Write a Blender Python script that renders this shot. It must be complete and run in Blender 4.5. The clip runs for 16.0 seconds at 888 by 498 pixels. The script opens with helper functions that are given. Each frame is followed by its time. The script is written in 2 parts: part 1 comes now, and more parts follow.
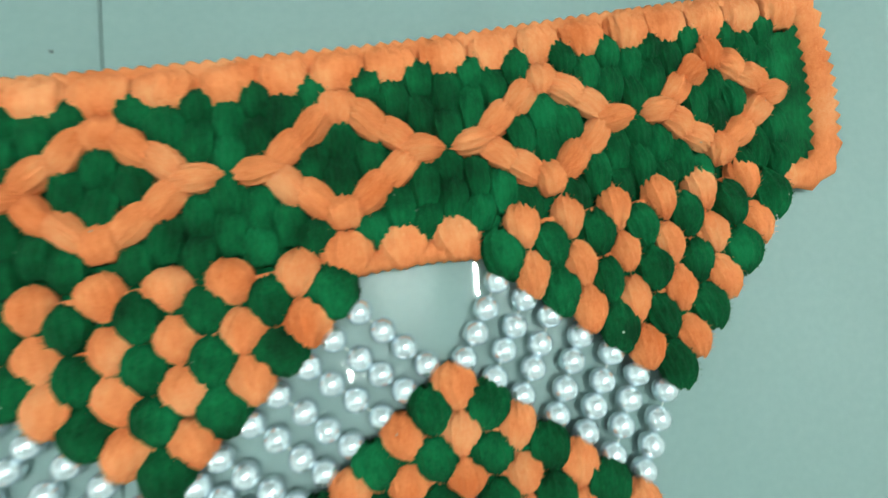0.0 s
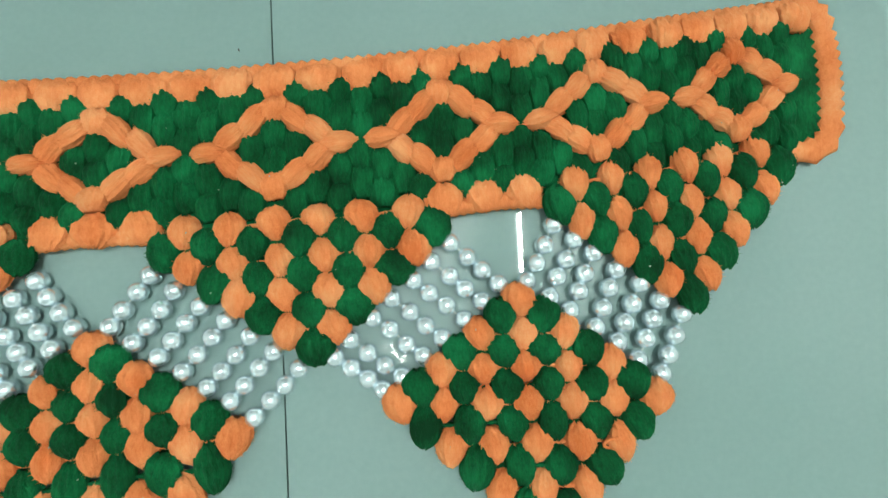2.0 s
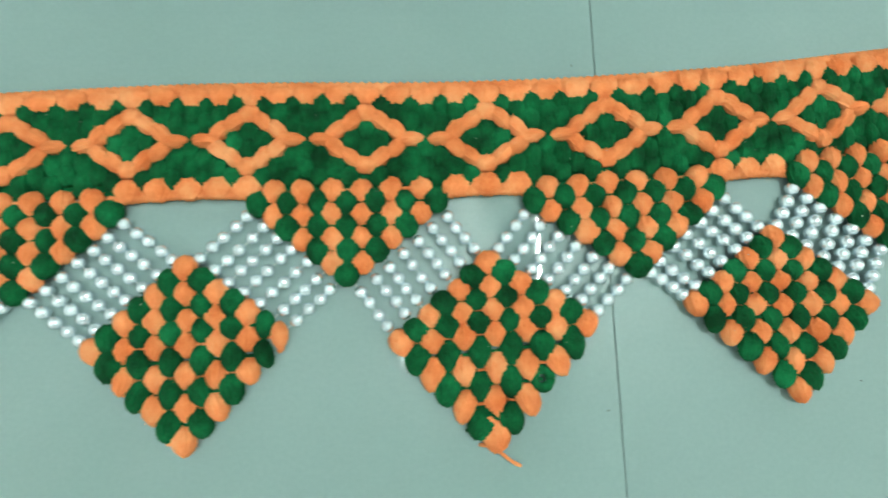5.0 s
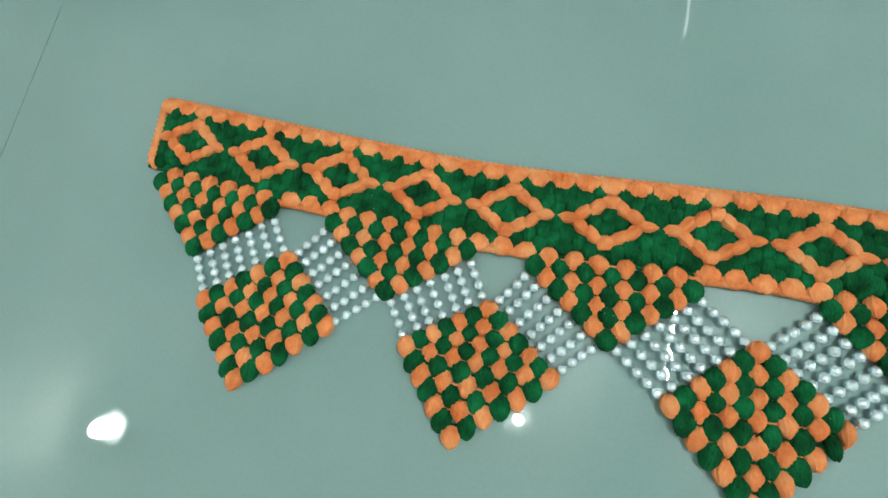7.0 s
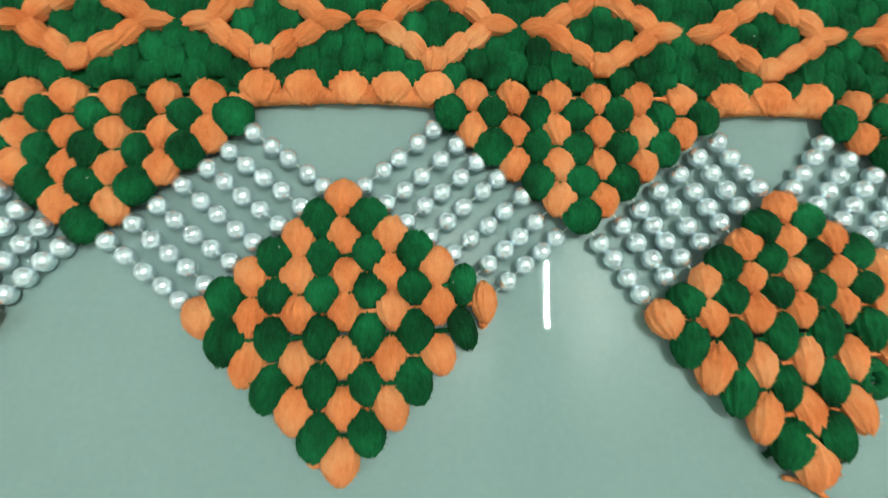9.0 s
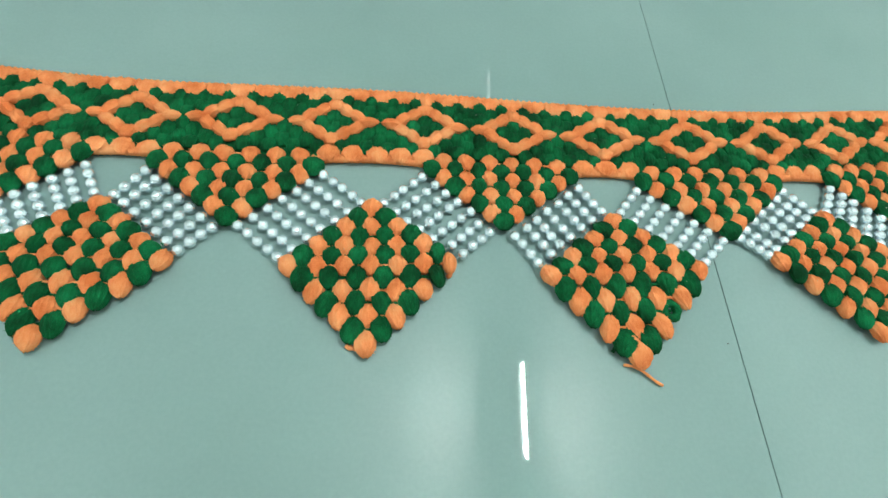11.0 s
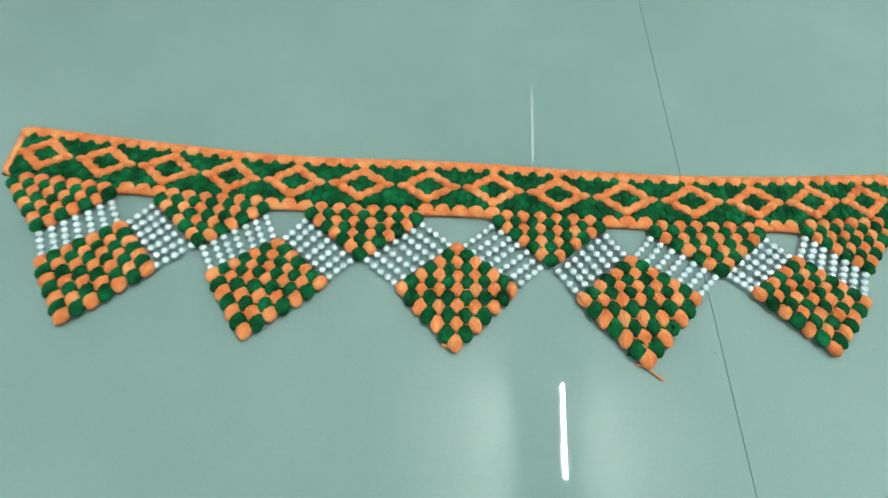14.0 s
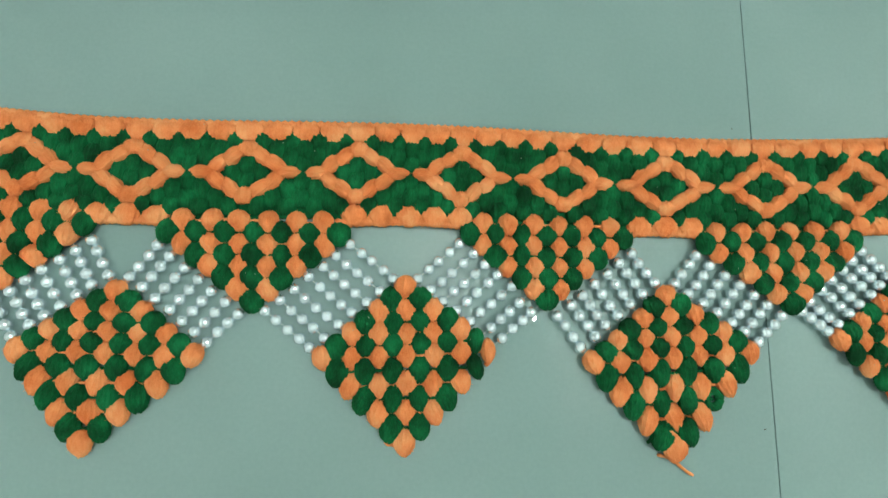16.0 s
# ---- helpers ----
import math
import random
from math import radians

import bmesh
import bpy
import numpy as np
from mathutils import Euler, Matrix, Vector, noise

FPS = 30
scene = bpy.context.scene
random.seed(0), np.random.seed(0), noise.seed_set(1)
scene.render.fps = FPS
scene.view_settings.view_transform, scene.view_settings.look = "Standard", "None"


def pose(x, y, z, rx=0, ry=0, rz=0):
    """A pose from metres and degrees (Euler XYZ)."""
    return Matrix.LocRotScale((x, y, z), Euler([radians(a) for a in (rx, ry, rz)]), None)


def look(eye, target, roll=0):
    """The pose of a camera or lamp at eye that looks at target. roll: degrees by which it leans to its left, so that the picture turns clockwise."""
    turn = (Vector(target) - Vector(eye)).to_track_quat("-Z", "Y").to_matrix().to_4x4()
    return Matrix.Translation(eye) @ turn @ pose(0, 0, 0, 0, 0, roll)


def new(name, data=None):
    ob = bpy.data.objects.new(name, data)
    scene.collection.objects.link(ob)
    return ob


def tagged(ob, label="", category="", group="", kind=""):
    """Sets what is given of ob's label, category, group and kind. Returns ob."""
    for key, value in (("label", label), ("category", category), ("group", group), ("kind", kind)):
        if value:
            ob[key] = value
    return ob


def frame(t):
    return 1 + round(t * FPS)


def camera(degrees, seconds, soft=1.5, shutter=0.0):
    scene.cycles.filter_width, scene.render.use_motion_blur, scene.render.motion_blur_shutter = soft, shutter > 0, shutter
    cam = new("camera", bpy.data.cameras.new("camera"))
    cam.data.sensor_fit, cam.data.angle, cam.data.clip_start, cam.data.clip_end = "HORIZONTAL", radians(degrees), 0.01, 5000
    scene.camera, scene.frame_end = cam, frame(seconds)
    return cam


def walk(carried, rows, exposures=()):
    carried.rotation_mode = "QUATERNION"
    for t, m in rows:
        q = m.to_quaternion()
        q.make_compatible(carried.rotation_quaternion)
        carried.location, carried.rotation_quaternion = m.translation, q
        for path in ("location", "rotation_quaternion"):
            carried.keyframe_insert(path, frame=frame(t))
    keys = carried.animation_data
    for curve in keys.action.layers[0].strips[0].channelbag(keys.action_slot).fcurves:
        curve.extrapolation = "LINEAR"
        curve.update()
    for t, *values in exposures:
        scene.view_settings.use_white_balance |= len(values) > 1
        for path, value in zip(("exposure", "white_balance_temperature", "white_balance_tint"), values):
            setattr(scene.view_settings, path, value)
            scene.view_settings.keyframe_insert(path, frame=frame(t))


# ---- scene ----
cam = camera(86.6, 16.0, 1.3, 0.4)
PATH = [
    (0, (0.295, -0.026, 0.125), (0.491, 0.164, -1.856), 41.7),
    (0.5, (0.285, -0.036, 0.148), (0.339, 0.157, -1.842), 12.4),
    (1, (0.285, -0.038, 0.156), (0.289, 0.153, -1.834), -0.9),
    (1.5, (0.283, -0.041, 0.16), (0.286, 0.132, -1.833), -0.5),
    (2, (0.281, -0.045, 0.167), (0.288, 0.119, -1.826), 0.8),
    (2.5, (0.279, -0.049, 0.173), (0.277, 0.114, -1.82), -2.3),
    (3, (0.272, -0.052, 0.177), (0.291, 0.055, -1.82), 8.5),
    (3.2, (0.264, -0.057, 0.181), (0.27, 0.035, -1.817), 2.5),
    (5.3, (0.095, -0.083, 0.249), (0.133, 0.133, -1.739), 10.2),
    (5.5, (0.068, -0.084, 0.251), (0.112, 0.12, -1.738), 14.2),
    (6, (-0.009, -0.089, 0.265), (-0.031, 0.139, -1.722), 1.0),
    (6.5, (-0.098, -0.104, 0.285), (-0.215, 0.194, -1.689), -8.4),
    (7, (-0.14, -0.101, 0.307), (-0.493, 0.276, -1.625), -30.9),
    (7.5, (-0.092, -0.098, 0.269), (-0.298, 0.309, -1.679), -18.1),
    (8, (-0.016, -0.088, 0.194), (0.018, 0.309, -1.766), 9.3),
    (8.3, (0.013, -0.084, 0.155), (0.109, 0.218, -1.819), 20.3),
    (8.5, (0.022, -0.086, 0.147), (0.12, 0.17, -1.834), 23.6),
    (8.7, (0.031, -0.093, 0.149), (0.103, 0.182, -1.831), 16.2),
    (10.8, (0.031, -0.214, 0.256), (0.148, 0.628, -1.554), 11.5),
    (11, (0.028, -0.217, 0.256), (0.163, 0.668, -1.532), 11.3),
    (11.5, (0.026, -0.232, 0.28), (0.122, 0.72, -1.476), 8.4),
    (12, (0.025, -0.242, 0.316), (0.1, 0.75, -1.419), 7.3),
    (12.5, (0.026, -0.258, 0.344), (0.096, 0.787, -1.36), 7.3),
    (13, (0.022, -0.274, 0.377), (0.041, 0.724, -1.356), 4.7),
    (13.5, (-0.004, -0.279, 0.385), (-0.099, 0.706, -1.353), 0.8),
    (14, (-0.002, -0.265, 0.371), (-0.041, 0.681, -1.39), 2.6),
    (14.5, (0.009, -0.225, 0.32), (0.056, 0.698, -1.454), 5.0),
    (15, (0.013, -0.174, 0.272), (0.126, 0.503, -1.606), 10.3),
    (15.5, (0.012, -0.114, 0.272), (0.113, 0.268, -1.689), 16.4),
    (16, (0.007, -0.08, 0.274), (0.122, 0.195, -1.704), 25.5),
]
GAIN = 1.15
STOPS = [(0, 0.15), (0.5, 0.0), (1.5, -0.05), (2.0, 0.05), (2.5, 0.2), (3.0, 0.50), (3.2, 0.50), (5.3, 0.15), (5.5, 0.15), (6.5, 0.0), (7.0, -0.1), (7.5, 0.25), (8.0, 0.05), (8.7, 0.05),
         (10.8, 0.15), (11.5, 0.12), (12.5, 0.18), (13.5, 0.1), (14.5, 0.1), (15.5, -0.1), (16, -0.1)]
WARMTH = [(0, 6500), (0.5, 6700), (1.5, 6700), (2.5, 6550), (3.2, 6500), (5.5, 6700), (7, 6550), (8, 6900), (8.7, 6900), (10.8, 6500), (13.5, 6550), (16, 6750)]
walk(cam, [(t, look(eye, target, roll)) for t, eye, target, roll in PATH], [(t, GAIN + s, float(np.interp(t, *zip(*WARMTH))), 10.0) for t, s in STOPS])

# ---- light ----
world = bpy.data.worlds.new("world")
scene.world = world
world.use_nodes = True
world.node_tree.nodes["Background"].inputs[0].default_value = (0.6, 0.75, 0.72, 1)
world.node_tree.nodes["Background"].inputs[1].default_value = 0.05

FLOOR = -0.005
CEIL, LAMPS = 3.05, 2.62


# ---- materials ----
def material(name, rough=0.5, metal=0.0):
    m = bpy.data.materials.new(name)
    m.use_nodes = True
    b = m.node_tree.nodes["Principled BSDF"]
    b.inputs["Roughness"].default_value = rough
    b.inputs["Metallic"].default_value = metal
    return m, m.node_tree, b


def node(tree, kind, **values):
    n = tree.nodes.new(kind)
    for key, v in values.items():
        n.inputs[key.replace("_", " ")].default_value = v
    return n


def ramp(tree, fac, stops):
    n = tree.nodes.new("ShaderNodeValToRGB")
    el = n.color_ramp.elements
    el[0].position, el[0].color = stops[0][0], (*stops[0][1], 1)
    el[1].position, el[1].color = stops[-1][0], (*stops[-1][1], 1)
    for p, c in stops[1:-1]:
        e = el.new(p)
        e.color = (*c, 1)
    tree.links.new(fac, n.inputs[0])
    return n


def yarn(name, dark, mid, light, sheen):
    """Soft acrylic yarn: strands running along the stitch, fuzz and small lint specks."""
    m, t, b = material(name, 0.85)
    co = t.nodes.new("ShaderNodeTexCoord")
    geo = t.nodes.new("ShaderNodeNewGeometry")
    info = t.nodes.new("ShaderNodeObjectInfo")
    big = node(t, "ShaderNodeTexNoise", Scale=70.0, Detail=2.0)
    fine = node(t, "ShaderNodeTexNoise", Scale=950.0, Detail=5.0, Roughness=0.8)
    stretch = node(t, "ShaderNodeMapping", Scale=(1.0, 0.38, 1.0))
    t.links.new(geo.outputs["Position"], big.inputs["Vector"])
    t.links.new(co.outputs["Object"], stretch.inputs["Vector"])
    t.links.new(stretch.outputs[0], fine.inputs["Vector"])
    mix = node(t, "ShaderNodeMath")
    mix.operation = "ADD"
    t.links.new(big.outputs[0], mix.inputs[0])
    half = node(t, "ShaderNodeMath")
    half.operation = "MULTIPLY_ADD"
    half.inputs[1].default_value, half.inputs[2].default_value = 0.12, -0.06
    t.links.new(info.outputs["Random"], half.inputs[0])
    t.links.new(half.outputs[0], mix.inputs[1])
    add = node(t, "ShaderNodeMath")
    add.operation = "MULTIPLY_ADD"
    add.inputs[1].default_value = 0.8
    t.links.new(fine.outputs[0], add.inputs[0])
    sub = node(t, "ShaderNodeMath")
    sub.operation = "SUBTRACT"
    sub.inputs[1].default_value = 0.40
    t.links.new(mix.outputs[0], sub.inputs[0])
    t.links.new(sub.outputs[0], add.inputs[2])
    col = ramp(t, add.outputs[0], [(0.25, dark), (0.5, mid), (0.78, light)])
    cell = node(t, "ShaderNodeTexVoronoi", Scale=95.0)
    t.links.new(geo.outputs["Position"], cell.inputs["Vector"])
    near = node(t, "ShaderNodeMath")
    near.operation = "LESS_THAN"
    near.inputs[1].default_value = 0.032
    t.links.new(cell.outputs["Distance"], near.inputs[0])
    lint = node(t, "ShaderNodeMix")
    lint.data_type = "RGBA"
    t.links.new(near.outputs[0], lint.inputs[0])
    t.links.new(col.outputs[0], lint.inputs[6])
    lint.inputs[7].default_value = (0.45, 0.5, 0.42, 1)
    t.links.new(lint.outputs[2], b.inputs["Base Color"])
    bump = node(t, "ShaderNodeBump", Strength=0.9, Distance=0.0009)
    t.links.new(fine.outputs[0], bump.inputs["Height"])
    t.links.new(bump.outputs[0], b.inputs["Normal"])
    b.inputs["Specular IOR Level"].default_value = 0.15
    b.inputs["Sheen Weight"].default_value = sheen
    b.inputs["Sheen Roughness"].default_value = 0.5
    b.inputs["Sheen Tint"].default_value = (*light, 1)
    return m


ORANGE = yarn("orange_yarn", (0.80, 0.195, 0.055), (0.94, 0.30, 0.105), (1.0, 0.43, 0.185), 0.25)
GREEN = yarn("green_yarn", (0.001, 0.040, 0.012), (0.0015, 0.103, 0.030), (0.005, 0.20, 0.066), 0.04)


def tile_material():
    m, t, b = material("polished_tile", 0.07)
    geo = t.nodes.new("ShaderNodeNewGeometry")
    info = t.nodes.new("ShaderNodeObjectInfo")
    a = node(t, "ShaderNodeTexNoise", Scale=5.0, Detail=4.0)
    c = node(t, "ShaderNodeTexNoise", Scale=420.0, Detail=2.0)
    t.links.new(geo.outputs["Position"], a.inputs["Vector"])
    t.links.new(geo.outputs["Position"], c.inputs["Vector"])
    mixed = node(t, "ShaderNodeMath")
    mixed.operation = "MULTIPLY_ADD"
    mixed.inputs[1].default_value = 0.35
    t.links.new(c.outputs[0], mixed.inputs[0])
    t.links.new(a.outputs[0], mixed.inputs[2])
    col = ramp(t, mixed.outputs[0], [(0.4, (0.205, 0.318, 0.303)), (0.68, (0.228, 0.342, 0.328)), (0.9, (0.248, 0.363, 0.349))])
    t.links.new(col.outputs[0], b.inputs["Base Color"])
    smear = node(t, "ShaderNodeTexNoise", Scale=9.0, Detail=5.0)
    t.links.new(geo.outputs["Position"], smear.inputs["Vector"])
    rough = node(t, "ShaderNodeMapRange")
    rough.inputs["To Min"].default_value, rough.inputs["To Max"].default_value = 0.008, 0.022
    t.links.new(smear.outputs[0], rough.inputs["Value"])
    t.links.new(rough.outputs[0], b.inputs["Roughness"])
    wave = node(t, "ShaderNodeTexNoise", Scale=14.0, Detail=1.0)
    t.links.new(geo.outputs["Position"], wave.inputs["Vector"])
    bump = node(t, "ShaderNodeBump", Strength=0.04, Distance=0.0006)
    t.links.new(wave.outputs[0], bump.inputs["Height"])
    t.links.new(bump.outputs[0], b.inputs["Normal"])
    b.inputs["Coat Weight"].default_value, b.inputs["Coat Roughness"].default_value = 0.004, 0.11
    return m


def plain(name, a, c, rough, scale=30.0, metal=0.0, bump_by=0.0):
    m, t, b = material(name, rough, metal)
    geo = t.nodes.new("ShaderNodeNewGeometry")
    n = node(t, "ShaderNodeTexNoise", Scale=scale, Detail=4.0)
    t.links.new(geo.outputs["Position"], n.inputs["Vector"])
    col = ramp(t, n.outputs[0], [(0.3, a), (0.7, c)])
    t.links.new(col.outputs[0], b.inputs["Base Color"])
    if bump_by:
        u = node(t, "ShaderNodeBump", Strength=0.4, Distance=bump_by)
        t.links.new(n.outputs[0], u.inputs["Height"])
        t.links.new(u.outputs[0], b.inputs["Normal"])
    return m


def glow(name, colour, strength):
    m, t, b = material(name, 0.4)
    b.inputs["Base Color"].default_value = (0.9, 0.9, 0.9, 1)
    b.inputs["Emission Color"].default_value = (*colour, 1)
    b.inputs["Emission Strength"].default_value = strength
    return m


TILE = tile_material()
GROUT = plain("dark_grout", (0.03, 0.035, 0.03), (0.06, 0.06, 0.05), 0.9, 200.0)
WALL = plain("wall_paint", (0.74, 0.80, 0.77), (0.79, 0.84, 0.81), 0.7, 3.0, bump_by=0.001)
CEILING = plain("ceiling_paint", (0.83, 0.86, 0.84), (0.87, 0.89, 0.87), 0.8, 3.0, bump_by=0.001)
PEARL = plain("silver_pearl", (0.74, 0.86, 0.92), (0.82, 0.92, 0.97), 0.24, 500.0, metal=0.74)
PEARL.node_tree.nodes["Principled BSDF"].inputs["Coat Weight"].default_value = 1.0
PEARL.node_tree.nodes["Principled BSDF"].inputs["Coat Roughness"].default_value = 0.10
THREAD = plain("clear_thread", (0.55, 0.6, 0.56), (0.65, 0.7, 0.66), 0.4, 300.0)
HOUSING = plain("lamp_housing", (0.7, 0.72, 0.72), (0.76, 0.78, 0.78), 0.35, 20.0)
SPECK = plain("dust_speck", (0.03, 0.03, 0.03), (0.06, 0.05, 0.04), 0.9, 900.0)
TUBE_GLOW = glow("tube_glow", (0.95, 1.0, 0.97), 560.0)
FAR_GLOW = glow("far_tube_glow", (0.95, 1.0, 0.97), 2.4)
BULB_GLOW = glow("bulb_glow", (0.96, 1.0, 0.96), 75.0)


# ---- building helpers ----
def mesh_of(name, bm, mat, smooth=True):
    me = bpy.data.meshes.new(name)
    bm.to_mesh(me)
    bm.free()
    me.materials.append(mat)
    if smooth:
        for p in me.polygons:
            p.use_smooth = True
    return me


def part(name, bm, mat, parent, label="", smooth=True):
    ob = new(name, mesh_of(name, bm, mat, smooth))
    ob.parent = parent
    if label:
        tagged(ob, label)
    return ob


def piece(name, me, parent, m):
    ob = new(name, me)
    ob.parent = parent
    ob.matrix_local = m
    return ob


def box(x0, x1, y0, y1, z0, z1, bevel=0.0, segments=2):
    bm = bmesh.new()
    bmesh.ops.create_cube(bm, size=1)
    for v in bm.verts:
        v.co = Vector(((x0 + x1) / 2 + v.co.x * (x1 - x0), (y0 + y1) / 2 + v.co.y * (y1 - y0), (z0 + z1) / 2 + v.co.z * (z1 - z0)))
    if bevel:
        bmesh.ops.bevel(bm, geom=bm.edges[:], offset=bevel, segments=segments, affect="EDGES", profile=0.5)
    return bm


def cord(points, radius, sides=6, wobble=0.0):
    """A round cord along a line of points, closed at its ends."""
    bm = bmesh.new()
    rings = []
    pts = [Vector(p) for p in points]
    for k, p in enumerate(pts):
        d = (pts[min(k + 1, len(pts) - 1)] - pts[max(k - 1, 0)]).normalized()
        a = d.cross(Vector((0, 0, 1)))
        a = a.normalized() if a.length > 1e-6 else Vector((1, 0, 0))
        c = d.cross(a)
        r = radius * (1 + wobble * math.sin(k * 2.3))
        rings.append([bm.verts.new(p + r * (a * math.cos(q) + c * math.sin(q))) for q in [2 * math.pi * s / sides for s in range(sides)]])
    for u, v in zip(rings, rings[1:]):
        for s in range(sides):
            bm.faces.new((u[s], u[(s + 1) % sides], v[(s + 1) % sides], v[s]))
    bm.faces.new(rings[0][::-1])
    bm.faces.new(rings[-1])
    bmesh.ops.recalc_face_normals(bm, faces=bm.faces[:])
    return bm


def puff_bmesh(w, h, d, seed, blunt=0.35, strands=9, fuzz=0, round_by=0.75):
    """A puff stitch: a plump bundle of yarn loops drawn together at both ends, w wide, h long, d high, its ends along y."""
    rnd = random.Random(seed)
    bm = bmesh.new()
    rows, cols = 11, strands * 3
    lean = rnd.uniform(-0.05, 0.05)
    phase = rnd.uniform(0, 6.28)
    fat = [rnd.uniform(0.92, 1.08) for _ in range(strands)]
    ends = [rnd.uniform(0.95, 1.05) for _ in range(strands)]
    crown = [rnd.uniform(0.90, 1.12) for _ in range(strands)]
    grid = []
    for r in range(rows):
        s = -1 + 2 * r / (rows - 1)
        q = abs(s - 0.13 * (1 - s * s))
        width = blunt + (1 - blunt) * max(0.0, 1 - q ** 2.4) ** round_by
        high = 0.30 + 0.70 * (1 - abs(s) ** 2.0)
        ring = []
        for c in range(cols):
            a = 2 * math.pi * c / cols
            k = c // 3
            top = max(math.sin(a), 0)
            groove = 1.0 - 0.12 * (c % 3 == 0) * (1 - 0.35 * s * s)
            ridge = groove * (fat[k] if c % 3 else 1.0) + rnd.uniform(-0.035, 0.035)
            b = a + 0.10 * math.sin(2.2 * s + phase)
            x = 0.5 * w * width * math.cos(b) * ridge + lean * w * s
            z = (0.62 if top else 0.38) * d * high * math.sin(b) * ridge
            y = 0.5 * h * s * ((ends[k] if s < 0.6 else crown[k]) if c % 3 else 0.90)
            ring.append(bm.verts.new((x, y, z)))
        grid.append(ring)
    for u, v in zip(grid, grid[1:]):
        for c in range(cols):
            bm.faces.new((u[c], u[(c + 1) % cols], v[(c + 1) % cols], v[c]))
    bm.faces.new(grid[0][::-1])
    bm.faces.new(grid[-1])
    bmesh.ops.recalc_face_normals(bm, faces=bm.faces[:])
    # loose fibres standing off the yarn
    for _ in range(fuzz):
        v = grid[rnd.randrange(1, rows - 1)][rnd.randrange(cols)].co
        out = Vector((v.x / (w * w), v.y / (h * h) * 0.6, max(v.z, -0.2 * d) / (d * d))).normalized()
        way = (out + Vector((rnd.uniform(-1, 1), rnd.uniform(-1, 1), rnd.uniform(-0.6, 0.8))) * 0.8).normalized()
        side = way.cross(Vector((rnd.uniform(-1, 1), rnd.uniform(-1, 1), 1))).normalized() * rnd.uniform(0.00008, 0.00016)
        n = rnd.uniform(0.0005, 0.0016)
        foot = v - out * 0.0002
        bm.faces.new([bm.verts.new(q) for q in (foot - side, foot + side, foot + way * n)])
    return bm


# ---- the room ----
SIZE, GAP = 0.8, 0.0006
TURN = 2.0
GRID = pose(0.2225, -0.06, 0, 0, 0, TURN)
X0, X1, Y0, Y1 = -4 * SIZE, 3 * SIZE, -3.375 * SIZE, 4.625 * SIZE


def slab(name, x0, x1, y0, y1, z0, z1, mat, label, category):
    ob = new(name, mesh_of(name, box(x0, x1, y0, y1, z0, z1), mat, False))
    ob.matrix_world = GRID
    return tagged(ob, label, category, kind="structure")


for name, x0, x1, y0, y1 in (("wall_north", X0 - 0.12, X1 + 0.12, Y1, Y1 + 0.12), ("wall_south", X0 - 0.12, X1 + 0.12, Y0 - 0.12, Y0),
                             ("wall_east", X1, X1 + 0.12, Y0, Y1), ("wall_west", X0 - 0.12, X0, Y0, Y1)):
    slab(name, x0, x1, y0, y1, FLOOR - 0.15, CEIL + 0.1, WALL, "pale green painted plaster wall", "wall")
slab("ceiling", X0, X1, Y0, Y1, CEIL, CEIL + 0.1, CEILING, "plain white painted ceiling", "ceiling")
floor = slab("floor", X0, X1, Y0, Y1, FLOOR - 0.15, FLOOR - 0.0022, GROUT, "floor of large polished pale tiles with thin dark joints", "floor")


# ---- lamps of the room ----
def tube_light(x, y0, y1, mat, label):
    lamp = tagged(new("tube_light"), label, "lamp", "tube lights")
    lamp.location = (x, (y0 + y1) / 2, LAMPS)
    n = (y1 - y0) / 2
    part("housing", box(-0.018, 0.018, -n - 0.03, n + 0.03, -0.030, 0, 0.003), HOUSING, lamp)
    for s in (-0.6, 0.6):
        part("rod", cord([(0, s * n, -0.002), (0, s * n + 0.0001, CEIL - LAMPS)], 0.005, 8), HOUSING, lamp)
    for s in (-1, 1):
        part("end_cap", box(-0.011, 0.011, s * (n + 0.012) - 0.012, s * (n + 0.012) + 0.012, -0.075, -0.010, 0.004), HOUSING, lamp)
    part("tube", cord([(0, -n + 2 * n * k / 8, -0.056) for k in range(9)], 0.0080, 12), mat, lamp, "glowing white glass tube")
    return lamp


def dish(r, deep):
    """A shallow round dish with some thickness, open downwards; added over a bulb to catch its light as a halo."""
    bm = bmesh.new()
    rings = []
    for q, z in ((0.0225, 0.0), (r * 0.6, -deep * 0.4), (r, -deep), (r, -deep + 0.003), (r * 0.6, -deep * 0.4 + 0.003), (0.0225, 0.003)):
        rings.append([bm.verts.new((q * math.cos(a), q * math.sin(a), z)) for a in [2 * math.pi * k / 36 for k in range(36)]])
    for u, v in zip(rings, rings[1:] + rings[:1]):
        for k in range(36):
            bm.faces.new((u[k], u[(k + 1) % 36], v[(k + 1) % 36], v[k]))
    bmesh.ops.recalc_face_normals(bm, faces=bm.faces[:])
    return bm


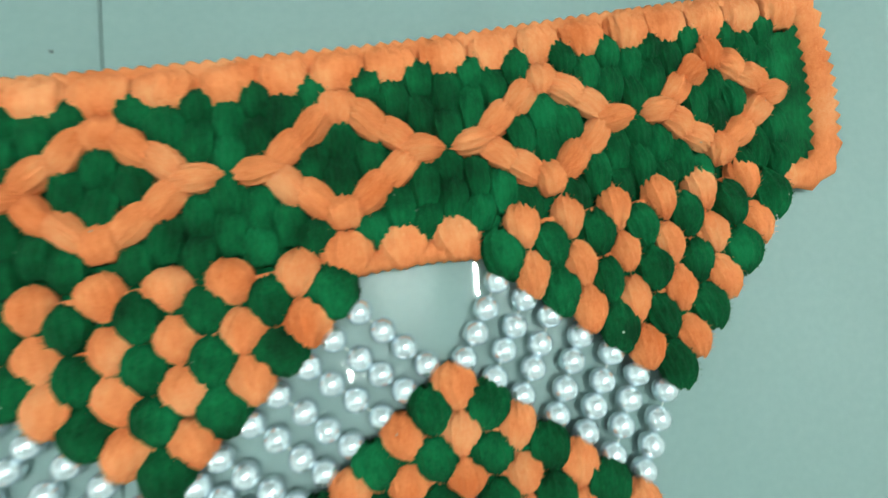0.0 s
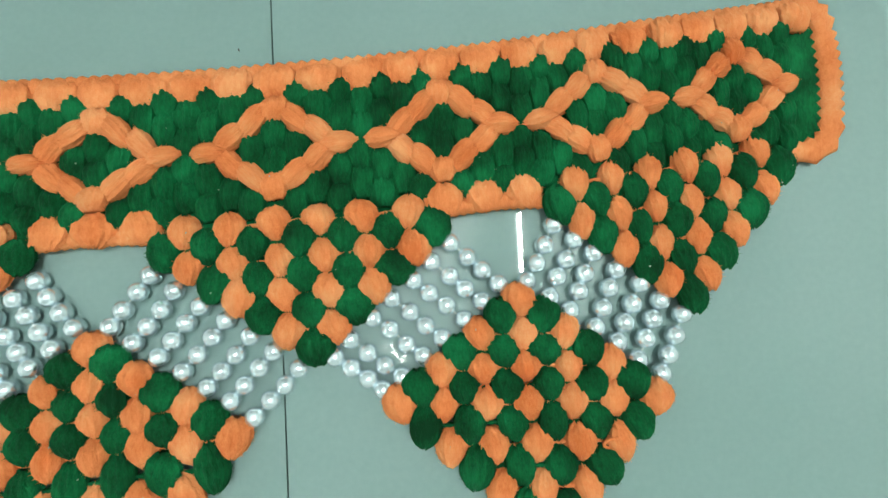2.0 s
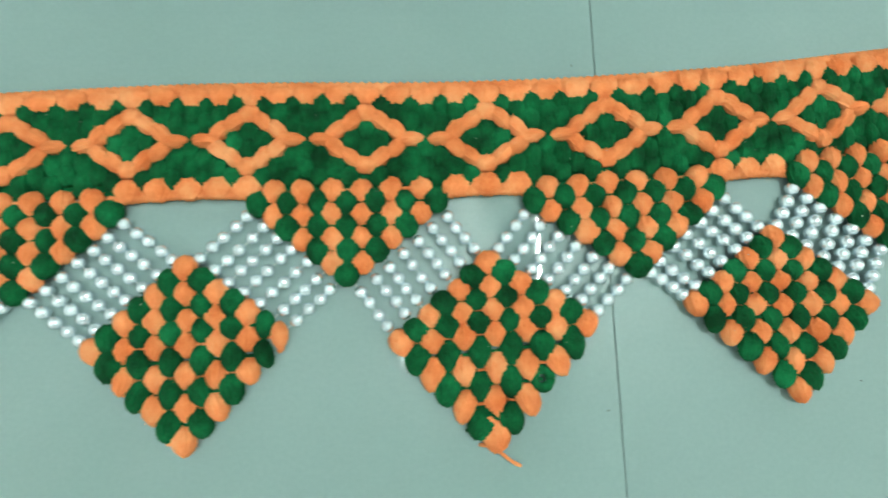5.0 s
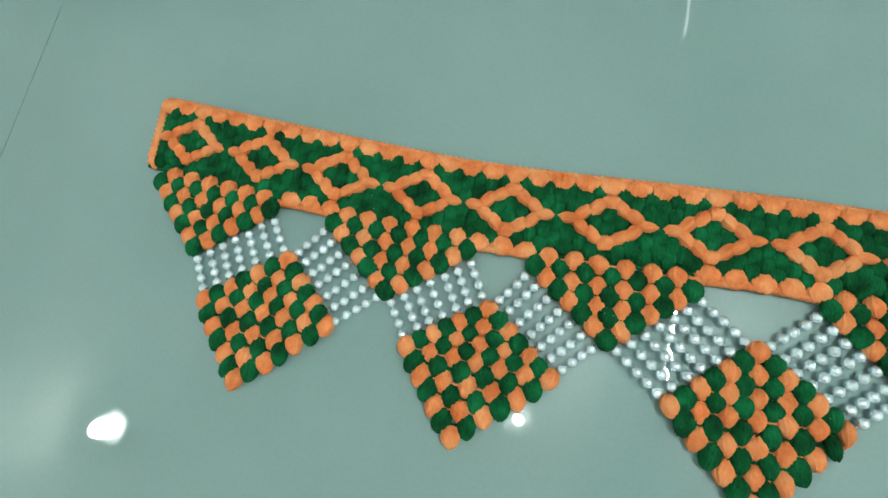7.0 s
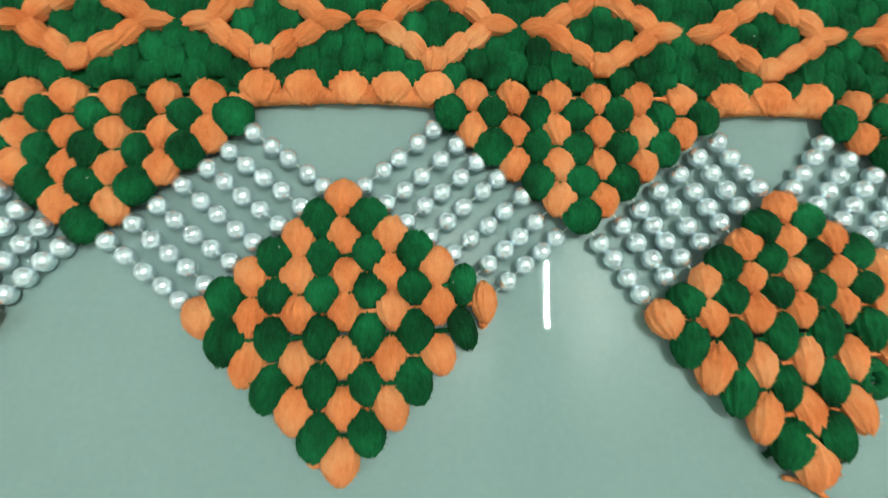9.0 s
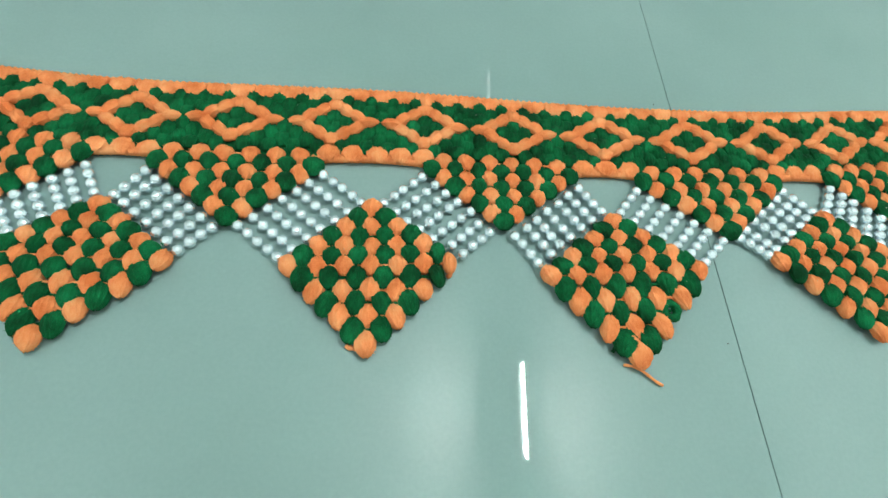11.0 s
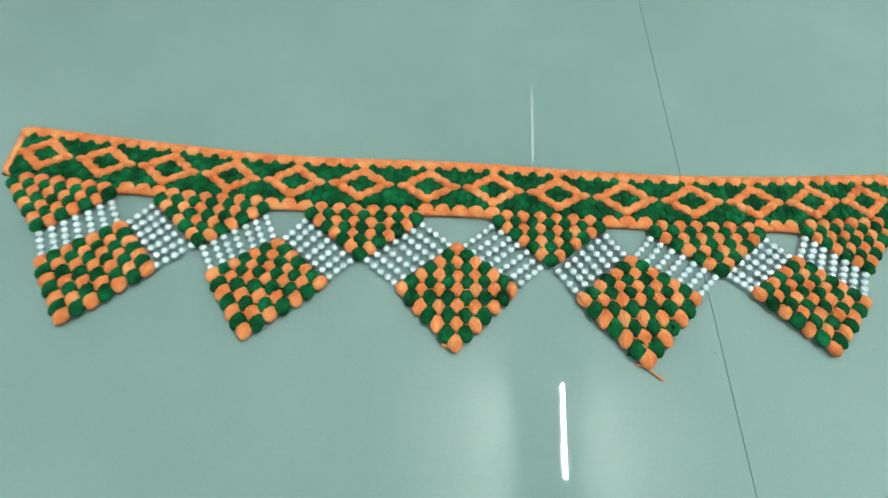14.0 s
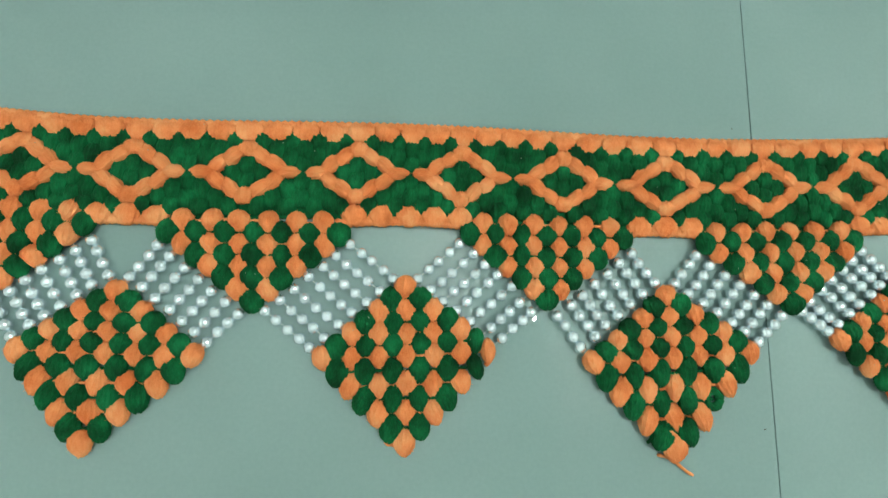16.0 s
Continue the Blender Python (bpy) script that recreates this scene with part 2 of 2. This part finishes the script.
def bulb_light(x, y, r, mat, label):
    lamp = tagged(new("bulb_light"), label, "lamp", "bulb lights")
    lamp.location = (x, y, LAMPS)
    part("base", cord([(0, 0, 0), (0, 0, -0.02), (0, 0.0001, -0.045)], 0.022, 20), HOUSING, lamp)
    # added dish, lit by the bulb, softens its spot on the tiles
    part("halo_dish", dish(0.12, 0.012), HOUSING, lamp, "shallow white dish added for a soft halo round the bulb")
    part("cord", cord([(0, 0, -0.002), (0, 0.0001, CEIL - LAMPS)], 0.004, 8), HOUSING, lamp)
    bm = bmesh.new()
    bmesh.ops.create_uvsphere(bm, u_segments=24, v_segments=14, radius=r)
    for v in bm.verts:
        v.co.z = v.co.z * (1.25 if v.co.z > 0 else 1.0) - 0.045 - r
    part("bulb", bm, mat, lamp, "glowing white globe")
    return lamp


tube_light(0.74, -0.09, 0.44, TUBE_GLOW, "white ceiling batten with a lit fluorescent tube")
tube_light(0.57, 2.15, 2.85, FAR_GLOW, "white ceiling batten with a dimmer lit tube")
bulb_light(-0.02, -0.43, 0.030, BULB_GLOW, "round lit globe bulb on the ceiling")
bulb_light(-2.54, -1.11, 0.06, BULB_GLOW, "round lit globe bulb on the ceiling")

# ---- the hanging: one stitch grid, column i and row r ----
COLUMN_I = (0, 2, 6, 10, 14, 18, 22, 26, 30, 34, 38, 42, 46, 50, 54, 58, 60)
COLUMN_X = (-0.464, -0.436, -0.376, -0.314, -0.250, -0.190, -0.127, -0.062, 0.001, 0.062, 0.125, 0.190, 0.253, 0.311, 0.3655, 0.413, 0.434)
BEND_X = (-0.446, -0.376, -0.314, -0.250, -0.190, -0.127, -0.062, 0.001, 0.062, 0.125, 0.190, 0.253, 0.311, 0.365, 0.412, 0.43)
BEND_Y = (0.005, 0.001, -0.002, -0.005, -0.007, -0.005, -0.001, 0.002, 0.003, 0.003, 0.005, 0.009, 0.014, 0.021, 0.026, 0.028)
ROW = 0.0049


def col_x(i):
    return float(np.interp(i, COLUMN_I, COLUMN_X))


def bend_y(x):
    return float(np.mean([np.interp(x + q, BEND_X, BEND_Y) for q in (-0.02, -0.01, 0, 0.01, 0.02)]))


def slope(x):
    return math.atan2(bend_y(x + 0.01) - bend_y(x - 0.01), 0.02)


def pitch(i):
    return (col_x(i + 1) - col_x(i - 1)) / 2


def band_y(x, r):
    return bend_y(x) + (3 - r) * ROW


toran = tagged(new("door_hanging"), "orange and green crocheted door hanging with silver pearls, on tiles", "door hanging")
toran.location = (0, 0, FLOOR)
UP = -FLOOR

rnd = random.Random(7)
PUFFS = {}
for tone, mat in (("orange", ORANGE), ("green", GREEN)):
    PUFFS[tone] = [mesh_of("puff_stitch", puff_bmesh(0.0120, 0.0140, 0.0078, k, 0.2, 13, 230, 0.85 if tone == "orange" else 0.66), mat) for k in range(6)]
    PUFFS[tone + "_flat"] = [mesh_of("cluster_stitch", puff_bmesh(0.0122, 0.0112, 0.0066, 20 + k, 0.55, 13, 170), mat) for k in range(6)]


PUFFS["orange_tooth"] = [mesh_of("tooth_stitch", puff_bmesh(0.0122, 0.0122, 0.0062, 40 + k, 0.25, 13, 130, 0.9), ORANGE) for k in range(4)]


def stitch(kind, parent, x, y, z, turn, sx=1.0, sy=1.0, name="puff_stitch"):
    m = pose(x, y, z + rnd.uniform(-0.0004, 0.0004), rnd.uniform(-5, 5), rnd.uniform(-5, 5), math.degrees(turn) + rnd.uniform(-6, 6))
    return piece(name, rnd.choice(PUFFS[kind]), parent, m @ Matrix.Diagonal((sx * rnd.uniform(0.95, 1.06), sy * rnd.uniform(0.95, 1.06), rnd.uniform(0.92, 1.08), 1)))


# the band: a knitted green sheet with clusters on it
def sheet(i0, i1, r0, r1, z0, z1):
    bm = bmesh.new()
    n = 90
    cols = []
    for k in range(n + 1):
        x = col_x(i0 + (i1 - i0) * k / n)
        a, c = band_y(x, r0), band_y(x, r1)
        cols.append([bm.verts.new(p) for p in ((x, a, z0), (x, a, z1), (x, c, z1), (x, c, z0))])
    for u, v in zip(cols, cols[1:]):
        for s in range(4):
            bm.faces.new((u[s], u[(s + 1) % 4], v[(s + 1) % 4], v[s]))
    bm.faces.new(cols[0][::-1])
    bm.faces.new(cols[-1])
    bmesh.ops.recalc_face_normals(bm, faces=bm.faces[:])
    return bm


band = part("band", sheet(1.8, 58.9, -2.4, 8.5, 0.0004, 0.0034), GREEN, toran, "green crocheted band with orange diamonds", False)

GAPS = [(10, 12), (19, 21), (28, 32), (39, 41), (48, 50)]
PANELS = [(4, 9), (13, 18), (22, 27), (33, 38), (42, 47), (51, 56)]
SHAPE = {0: (0,), 1: (0.5,), 2: (1,), 3: (1.5,), 4: (1,), 5: (0.5,), 6: (0,)}
orange_cells = set()
for k in range(1, 15):
    for r, offs in SHAPE.items():
        for o in offs:
            orange_cells |= {(4 * k + o, r), (4 * k - o, r)}
for r in range(-1, 8):
    i = 2.5 if r % 2 else 3.0
    while i < 58:
        x = col_x(i)
        if (i, r) in orange_cells:
            off = (i + 2) % 4 - 2
            size = pitch(i) / 0.0155
            if r == 3:
                stitch("orange", band, x - math.copysign(0.0002, off), band_y(x, r), 0.0052, slope(x) + math.pi / 2, 0.68, 1.06 * size, "cluster_stitch")
            elif r in (0, 6):
                stitch("orange_flat", band, x, band_y(x, r) + (0.0006 if r else -0.0006), 0.0056, slope(x), 0.92 * size, 0.86, "cluster_stitch")
            else:
                lean = math.copysign(radians(46), -off * (r - 3))
                stitch("orange_flat", band, x, band_y(x, r), 0.0056, slope(x) + lean, 0.70, 1.14 * size, "cluster_stitch")
        else:
            stitch("green_flat", band, x, band_y(x, r), 0.0040, slope(x), pitch(i) / 0.0155 * 0.84, 1.0 if r in (-1, 7) else 1.2, "cluster_stitch")
        i += 1
# the orange clusters along the top edge
for i in range(2, 59):
    x = col_x(i)
    stitch("orange_flat", band, x, band_y(x, -2.05), 0.0046, slope(x), pitch(i) / 0.0155 * 1.32, 1.05, "cluster_stitch")
# the teeth over each gap
for g0, g1 in GAPS:
    for i in range(g0, g1 + 1):
        x = col_x(i)
        stitch("orange_tooth", band, x, band_y(x, 8.15), 0.0046, slope(x), pitch(i) / 0.0155 * 1.32, 1.05, "tooth_stitch")


def edging(points, narrow, high, broad):
    """A crocheted border strip: an oval cord with a small rise for every stitch."""
    bm = bmesh.new()
    pts = [Vector(p) for p in points]
    rings = []
    for k, p in enumerate(pts):
        d = (pts[min(k + 1, len(pts) - 1)] - pts[max(k - 1, 0)]).normalized()
        a = Vector((-d.y, d.x, 0))
        g = 1.0 + (0.13 if k % 2 else -0.13)
        wide = narrow + (broad - narrow) * min(1.0, max(0.0, (p.x - 0.408) / 0.008))
        rings.append([bm.verts.new(p + a * (wide / 2 * g * math.cos(q)) + Vector((0, 0, high / 2 * g * (1 + math.sin(q))))) for q in [2 * math.pi * s / 8 for s in range(8)]])
    for u, v in zip(rings, rings[1:]):
        for s in range(8):
            bm.faces.new((u[s], u[(s + 1) % 8], v[(s + 1) % 8], v[s]))
    bm.faces.new(rings[0][::-1])
    bm.faces.new(rings[-1])
    bmesh.ops.recalc_face_normals(bm, faces=bm.faces[:])
    return bm


def lane(i0, i1, r, n, hang=0.0):
    out = []
    for k in range(n + 1):
        x = col_x(i0 + (i1 - i0) * k / n)
        out.append((x, band_y(x, r) - hang * (2 * k / n - 1) ** 2, 0.0003))
    return out


def arc(cx, cy, r, a0, a1, n=5):
    return [(cx + r * math.cos(radians(a0 + (a1 - a0) * k / n)), cy + r * math.sin(radians(a0 + (a1 - a0) * k / n)), 0.0003) for k in range(n + 1)]


xr, xl = 0.4250, -0.4425
top_r, low_r, top_l, low_l = band_y(xr, -3.0), band_y(xr, 8.3), band_y(xl, -3.0), band_y(xl, 8.1)
rim = arc(xl + 0.012, low_l + 0.008, 0.008, 270, 180)
rim += [(xl + 0.004 - 0.004 * k / 20, low_l + 0.009 + (top_l - low_l - 0.014) * k / 20, 0.0003) for k in range(1, 20)]
rim += arc(xl + 0.005, top_l - 0.005, 0.005, 180, 95)
rim += lane(2.2, 58.2, -3.0, 420)
rim += arc(xr - 0.007, top_r - 0.007, 0.007, 80, 5)
rim += [(xr + 0.0012 * math.sin(k / 20 * 3.14), top_r - 0.008 + (low_r - top_r + 0.018) * k / 20, 0.0003) for k in range(1, 20)]
rim += arc(xr - 0.010, low_r + 0.010, 0.010, -5, -95)
rim += [(xr - 0.014, low_r + 0.0002, 0.0003), (xr - 0.018, low_r + 0.0008, 0.0003)]
part("edging", edging(rim, 0.0068, 0.0050, 0.0096), ORANGE, toran, "orange single-crochet border")
for g0, g1 in GAPS:
    part("edging", edging(lane(g0 - 0.7, g1 + 0.7, 8.7, 8 * (g1 - g0 + 2), 0.0022), 0.0058, 0.0056, 0.0058), ORANGE, toran, "orange single-crochet border")

def chains(rows, parent):
    """Thin chain stitches that tie the neighbours of each row together, one mesh for each yarn."""
    for odd, mat, tone in ((0, ORANGE, "orange"), (1, GREEN, "green")):
        bm = bmesh.new()
        for number, row in enumerate(rows):
            if number % 2 != odd:
                continue
            for p, q in zip(row, row[1:]):
                p, q = Vector((p.x, p.y, 0.0046)), Vector((q.x, q.y, 0.0046))
                sag = Vector((rnd.uniform(-0.0004, 0.0004), rnd.uniform(-0.0006, 0.0006), 0.0008))
                one = cord([p.lerp(q, k / 6) + sag * math.sin(math.pi * k / 6) for k in range(7)], 0.0008, 6, 0.3)
                me = bpy.data.meshes.new("chain")
                one.to_mesh(me)
                one.free()
                bm.from_mesh(me)
                bpy.data.meshes.remove(me)
        part("chain_stitches", bm, mat, parent, "thin " + tone + " chain stitches")


# the triangular panels below the band: first and last stitch of the top green row, and the apex
PANEL_ENDS = [((-0.4205, -0.0324), (-0.327, -0.037), (-0.376, -0.075)),
              ((-0.277, -0.038), (-0.181, -0.038), (-0.228, -0.077)),
              ((-0.1347, -0.040), (-0.039, -0.0365), (-0.084, -0.077)),
              ((0.038, -0.032), (0.130, -0.030), (0.085, -0.069)),
              ((0.1826, -0.030), (0.278, -0.0233), (0.236, -0.064)),
              ((0.3236, -0.0168), (0.4027, -0.005), (0.368, -0.0495))]
ends = []
for pl, pr, apex in PANEL_ENDS:
    panel = tagged(new("triangle_panel"), "triangle of orange and green puff stitches")
    panel.parent = toran
    pl, pr, apex = Vector(pl), Vector(pr), Vector(apex)
    across, down = (pr - pl) / 6, (apex - (pl + pr) / 2) / 6
    tilt = (math.atan2(across.y, across.x) + math.atan2(down.x, -down.y)) / 2
    wide, long = across.length / 0.0155, down.length / 0.0066
    left, right = [], []
    rows = [[] for _ in range(8)]
    for row in range(8):
        n = 6 if row == 0 else 8 - row
        for c in range(n):
            u = c - (n - 1) / 2
            p = (pl + pr) / 2 + down * (row - 1) + across * u + Vector((rnd.uniform(-0.0004, 0.0004), rnd.uniform(-0.0004, 0.0004)))
            rows[row].append(p)
            outer = row > 0 and c in (0, n - 1)
            lean = -0.16 * u / 3 * (row > 1) + (0.22 * (1 if c else -1) if outer and 1 < row < 7 else 0)
            if row % 2:
                stitch("green", panel, p.x, p.y, 0.0053, tilt + lean, wide * (1.10 if outer else 0.98), long * (1.04 if outer else 0.96))
            else:
                stitch("orange", panel, p.x, p.y, 0.0048, tilt + lean, wide * (1.02 if outer else 0.98), long * (0.98 if outer else 0.95))
            if row > 0 and c == 0:
                left.append((p.x, p.y))
            if row > 0 and c == n - 1:
                right.append((p.x, p.y))
    chains(rows, panel)
    ends.append((left, right))

# the diamond pendants: top, left, right and bottom stitch
PENDANTS = [((-0.303, -0.072), (-0.355, -0.111), (-0.263, -0.109), (-0.315, -0.157)),
            ((-0.159, -0.075), (-0.205, -0.109), (-0.113, -0.109), (-0.166, -0.156)),
            ((0.002, -0.066), (-0.042, -0.108), (0.051, -0.100), (0.006, -0.151)),
            ((0.157, -0.0635), (0.113, -0.104), (0.208, -0.094), (0.1605, -0.1505)),
            ((0.3075, -0.050), (0.2655, -0.085), (0.3535, -0.0845), (0.3155, -0.128))]
tops = []
for number, (t, l, r, b) in enumerate(PENDANTS):
    pend = tagged(new("diamond_pendant"), "diamond of orange and green puff stitches")
    pend.parent = toran
    t, l, r, b = (Vector(p) for p in (t, l, r, b))
    across, down, bulge = (r - l) / 6, (b - t) / 12, (l + r) / 2 - (t + b) / 2
    tilt = math.atan2(across.y, across.x) * 0.4 + math.atan2(down.x, -down.y) * 0.6
    wide, middle = across.length / 0.0155, (l + r) / 2
    spans = ((middle - t).length / 6 / 0.0066, (b - middle).length / 6 / 0.0073)
    left, right = [], []
    rows = [[] for _ in range(13)]
    for row in range(13):
        n = 7 - abs(6 - row)
        for c in range(n):
            u = c - (n - 1) / 2
            p = t + down * row + across * u + bulge * (1 - abs(row - 6) / 6)
            p += Vector((rnd.uniform(-0.0005, 0.0005), rnd.uniform(-0.0005, 0.0005)))
            rows[row].append(p)
            long = spans[0] if row < 6 else (spans[1] if row > 6 else sum(spans) / 2)
            kind = "green" if row % 2 else "orange"
            edge = c in (0, n - 1)
            if row <= 6 and c == 0:
                left.append(tuple(p))
            if row <= 6 and c == n - 1:
                right.append(tuple(p))
            if number == 3 and row == 9 and c == n - 1:
                bm = cord([(0.0042 * math.cos(q), 0.0048 * math.sin(q), 0.0045) for q in [6.3 * k / 14 for k in range(15)]], 0.0026, 8, 0.12)
                ring = part("puff_stitch", bm, GREEN, pend, "loose green puff with an open middle")
                ring.location = (p.x, p.y, 0)
                continue
            tip = 1.04 if row in (0, 12) else 1.0
            lean = (0.25 if c else -0.25) * (1 if row > 6 else -0.4) if edge and 0 < row < 12 else 0
            if number == 2 and c == n - 1 and row in (5, 6, 7):
                tip = 0.72
            grow = (1.0 if row % 2 == 0 else 1.06) if edge else 0.98
            stitch(kind, pend, p.x, p.y, 0.0053 if row % 2 else 0.0048, tilt + lean, wide * grow * tip, long * ((1.0 if edge else 0.95) if row % 2 == 0 else (1.04 if edge else 0.96)))
    chains(rows, pend)
    tops.append((left, right))

# strings of pearls between panels and pendants
bm = bmesh.new()
bmesh.ops.create_uvsphere(bm, u_segments=18, v_segments=12, radius=0.0036)
PEARL_MESH = mesh_of("pearl", bm, PEARL)


def bead_string(a, b, sag):
    a, b = Vector((*a, 0.0042)), Vector((*b, 0.0042))
    span = b - a
    side = Vector((-span.y, span.x, 0)).normalized()
    n = min(5, max(4, round((span.length - 0.012) / 0.0078)))
    bow = lambda s: a + span * s + side * (sag * 4 * s * (1 - s))
    string = part("bead_string", cord([bow(k / 8) - Vector((0, 0, 0.0002)) for k in range(9)], 0.0002, 5), THREAD, toran, "string of silver pearls")
    pad = (span.length - (n - 1) * min(0.0081 if n == 5 else 0.0075, (span.length - 0.0145) / (n - 1))) / 2 / span.length
    for k in range(n):
        p = bow(pad + (1 - 2 * pad) * k / (n - 1) + rnd.uniform(-0.008, 0.008))
        piece("pearl", PEARL_MESH, string, pose(p.x + rnd.uniform(-0.0003, 0.0003), p.y + rnd.uniform(-0.0003, 0.0003), 0.0036, rnd.uniform(0, 90), rnd.uniform(0, 90), 0))


for k in range(5):
    for a, b in zip(ends[k][1], tops[k][0]):
        bead_string(a, b, rnd.uniform(-0.001, 0.0005))
    for a, b in zip(ends[k + 1][0], tops[k][1]):
        bead_string(a, b, rnd.uniform(-0.0005, 0.001))

# loose yarn ends
tail = [(0.152 + 0.021 * s, -0.155 - 0.009 * s + 0.0015 * math.sin(s * 5), 0.0014 + 0.001 * math.sin(s * 3)) for s in [k / 10 for k in range(11)]]
part("yarn_tail", cord(tail, 0.0009, 6, 0.15), ORANGE, toran, "loose orange yarn end")
curl = [(0.163 + 0.006 * s + 0.002 * math.sin(9 * s), -0.141 - 0.006 * s, 0.006 - 0.004 * s) for s in [k / 10 for k in range(11)]]
part("yarn_tail", cord(curl, 0.0012, 6, 0.15), GREEN, toran, "loose green yarn end")
curl = [(0.149 - 0.003 * s, -0.143 - 0.005 * s, 0.006 - 0.004 * s) for s in [k / 6 for k in range(7)]]
part("yarn_tail", cord(curl, 0.0011, 6, 0.15), GREEN, toran, "loose green yarn end")

nub = [(0.0495 + 0.002 * math.sin(3 * s), -0.103 - 0.005 * s, 0.003) for s in [k / 5 for k in range(6)]]
part("yarn_tail", cord(nub, 0.0015, 7, 0.2), ORANGE, toran, "loose orange yarn end")
nub = [(0.001 - 0.006 * s, -0.1525 - 0.002 * s + 0.003 * s * s, 0.0022) for s in [k / 5 for k in range(6)]]
part("yarn_tail", cord(nub, 0.0016, 7, 0.2), ORANGE, toran, "loose orange yarn end")
loop = [(0.3385 + 0.0045 * math.cos(q), -0.0995 + 0.0022 * math.sin(q), 0.0072 + 0.0008 * math.sin(q)) for q in [0.5 + 5.2 * k / 14 for k in range(15)]]
part("yarn_tail", cord(loop, 0.0007, 6, 0.15), ORANGE, toran, "loose orange yarn loop")
loop = [(-0.317 + 0.0035 * math.cos(q), -0.1585 + 0.003 * math.sin(q), 0.0035 + 0.0012 * math.sin(q)) for q in [5.6 * k / 14 for k in range(15)]]
part("yarn_tail", cord(loop, 0.0012, 6, 0.15), ORANGE, toran, "loose orange yarn loop")
frill = [(0.1555 + 0.004 * math.sin(4 * s), -0.140 - 0.008 * s, 0.0078 - 0.001 * s) for s in [k / 10 for k in range(11)]]
part("yarn_tail", cord(frill, 0.0014, 7, 0.2), ORANGE, toran, "loose orange yarn end")

# ---- specks on the floor ----
for x, y, s, a in ((0.206, 0.047, 0.0007, 20), (0.219, -0.139, 0.0008, 110), (0.352, -0.125, 0.0007, 70)):
    ob = new("dust_speck", mesh_of("dust_speck", puff_bmesh(s * 0.7, s * 1.8, s * 0.4, 5), SPECK))
    ob.matrix_world = pose(x, y, FLOOR + s * 0.15, 0, 0, a)
    tagged(ob, "tiny dark speck of dust on the tile", "dust", "floor specks")

# ---- floor tiles ----
TILE_MESH = mesh_of("tile", box(-(SIZE - GAP) / 2, (SIZE - GAP) / 2, -(SIZE - GAP) / 2, (SIZE - GAP) / 2, -0.002, 0), TILE, False)
for a in range(7):
    for c in range(8):
        piece("tile", TILE_MESH, floor, pose(X0 + (a + 0.5) * SIZE, Y0 + (c + 0.5) * SIZE, FLOOR))
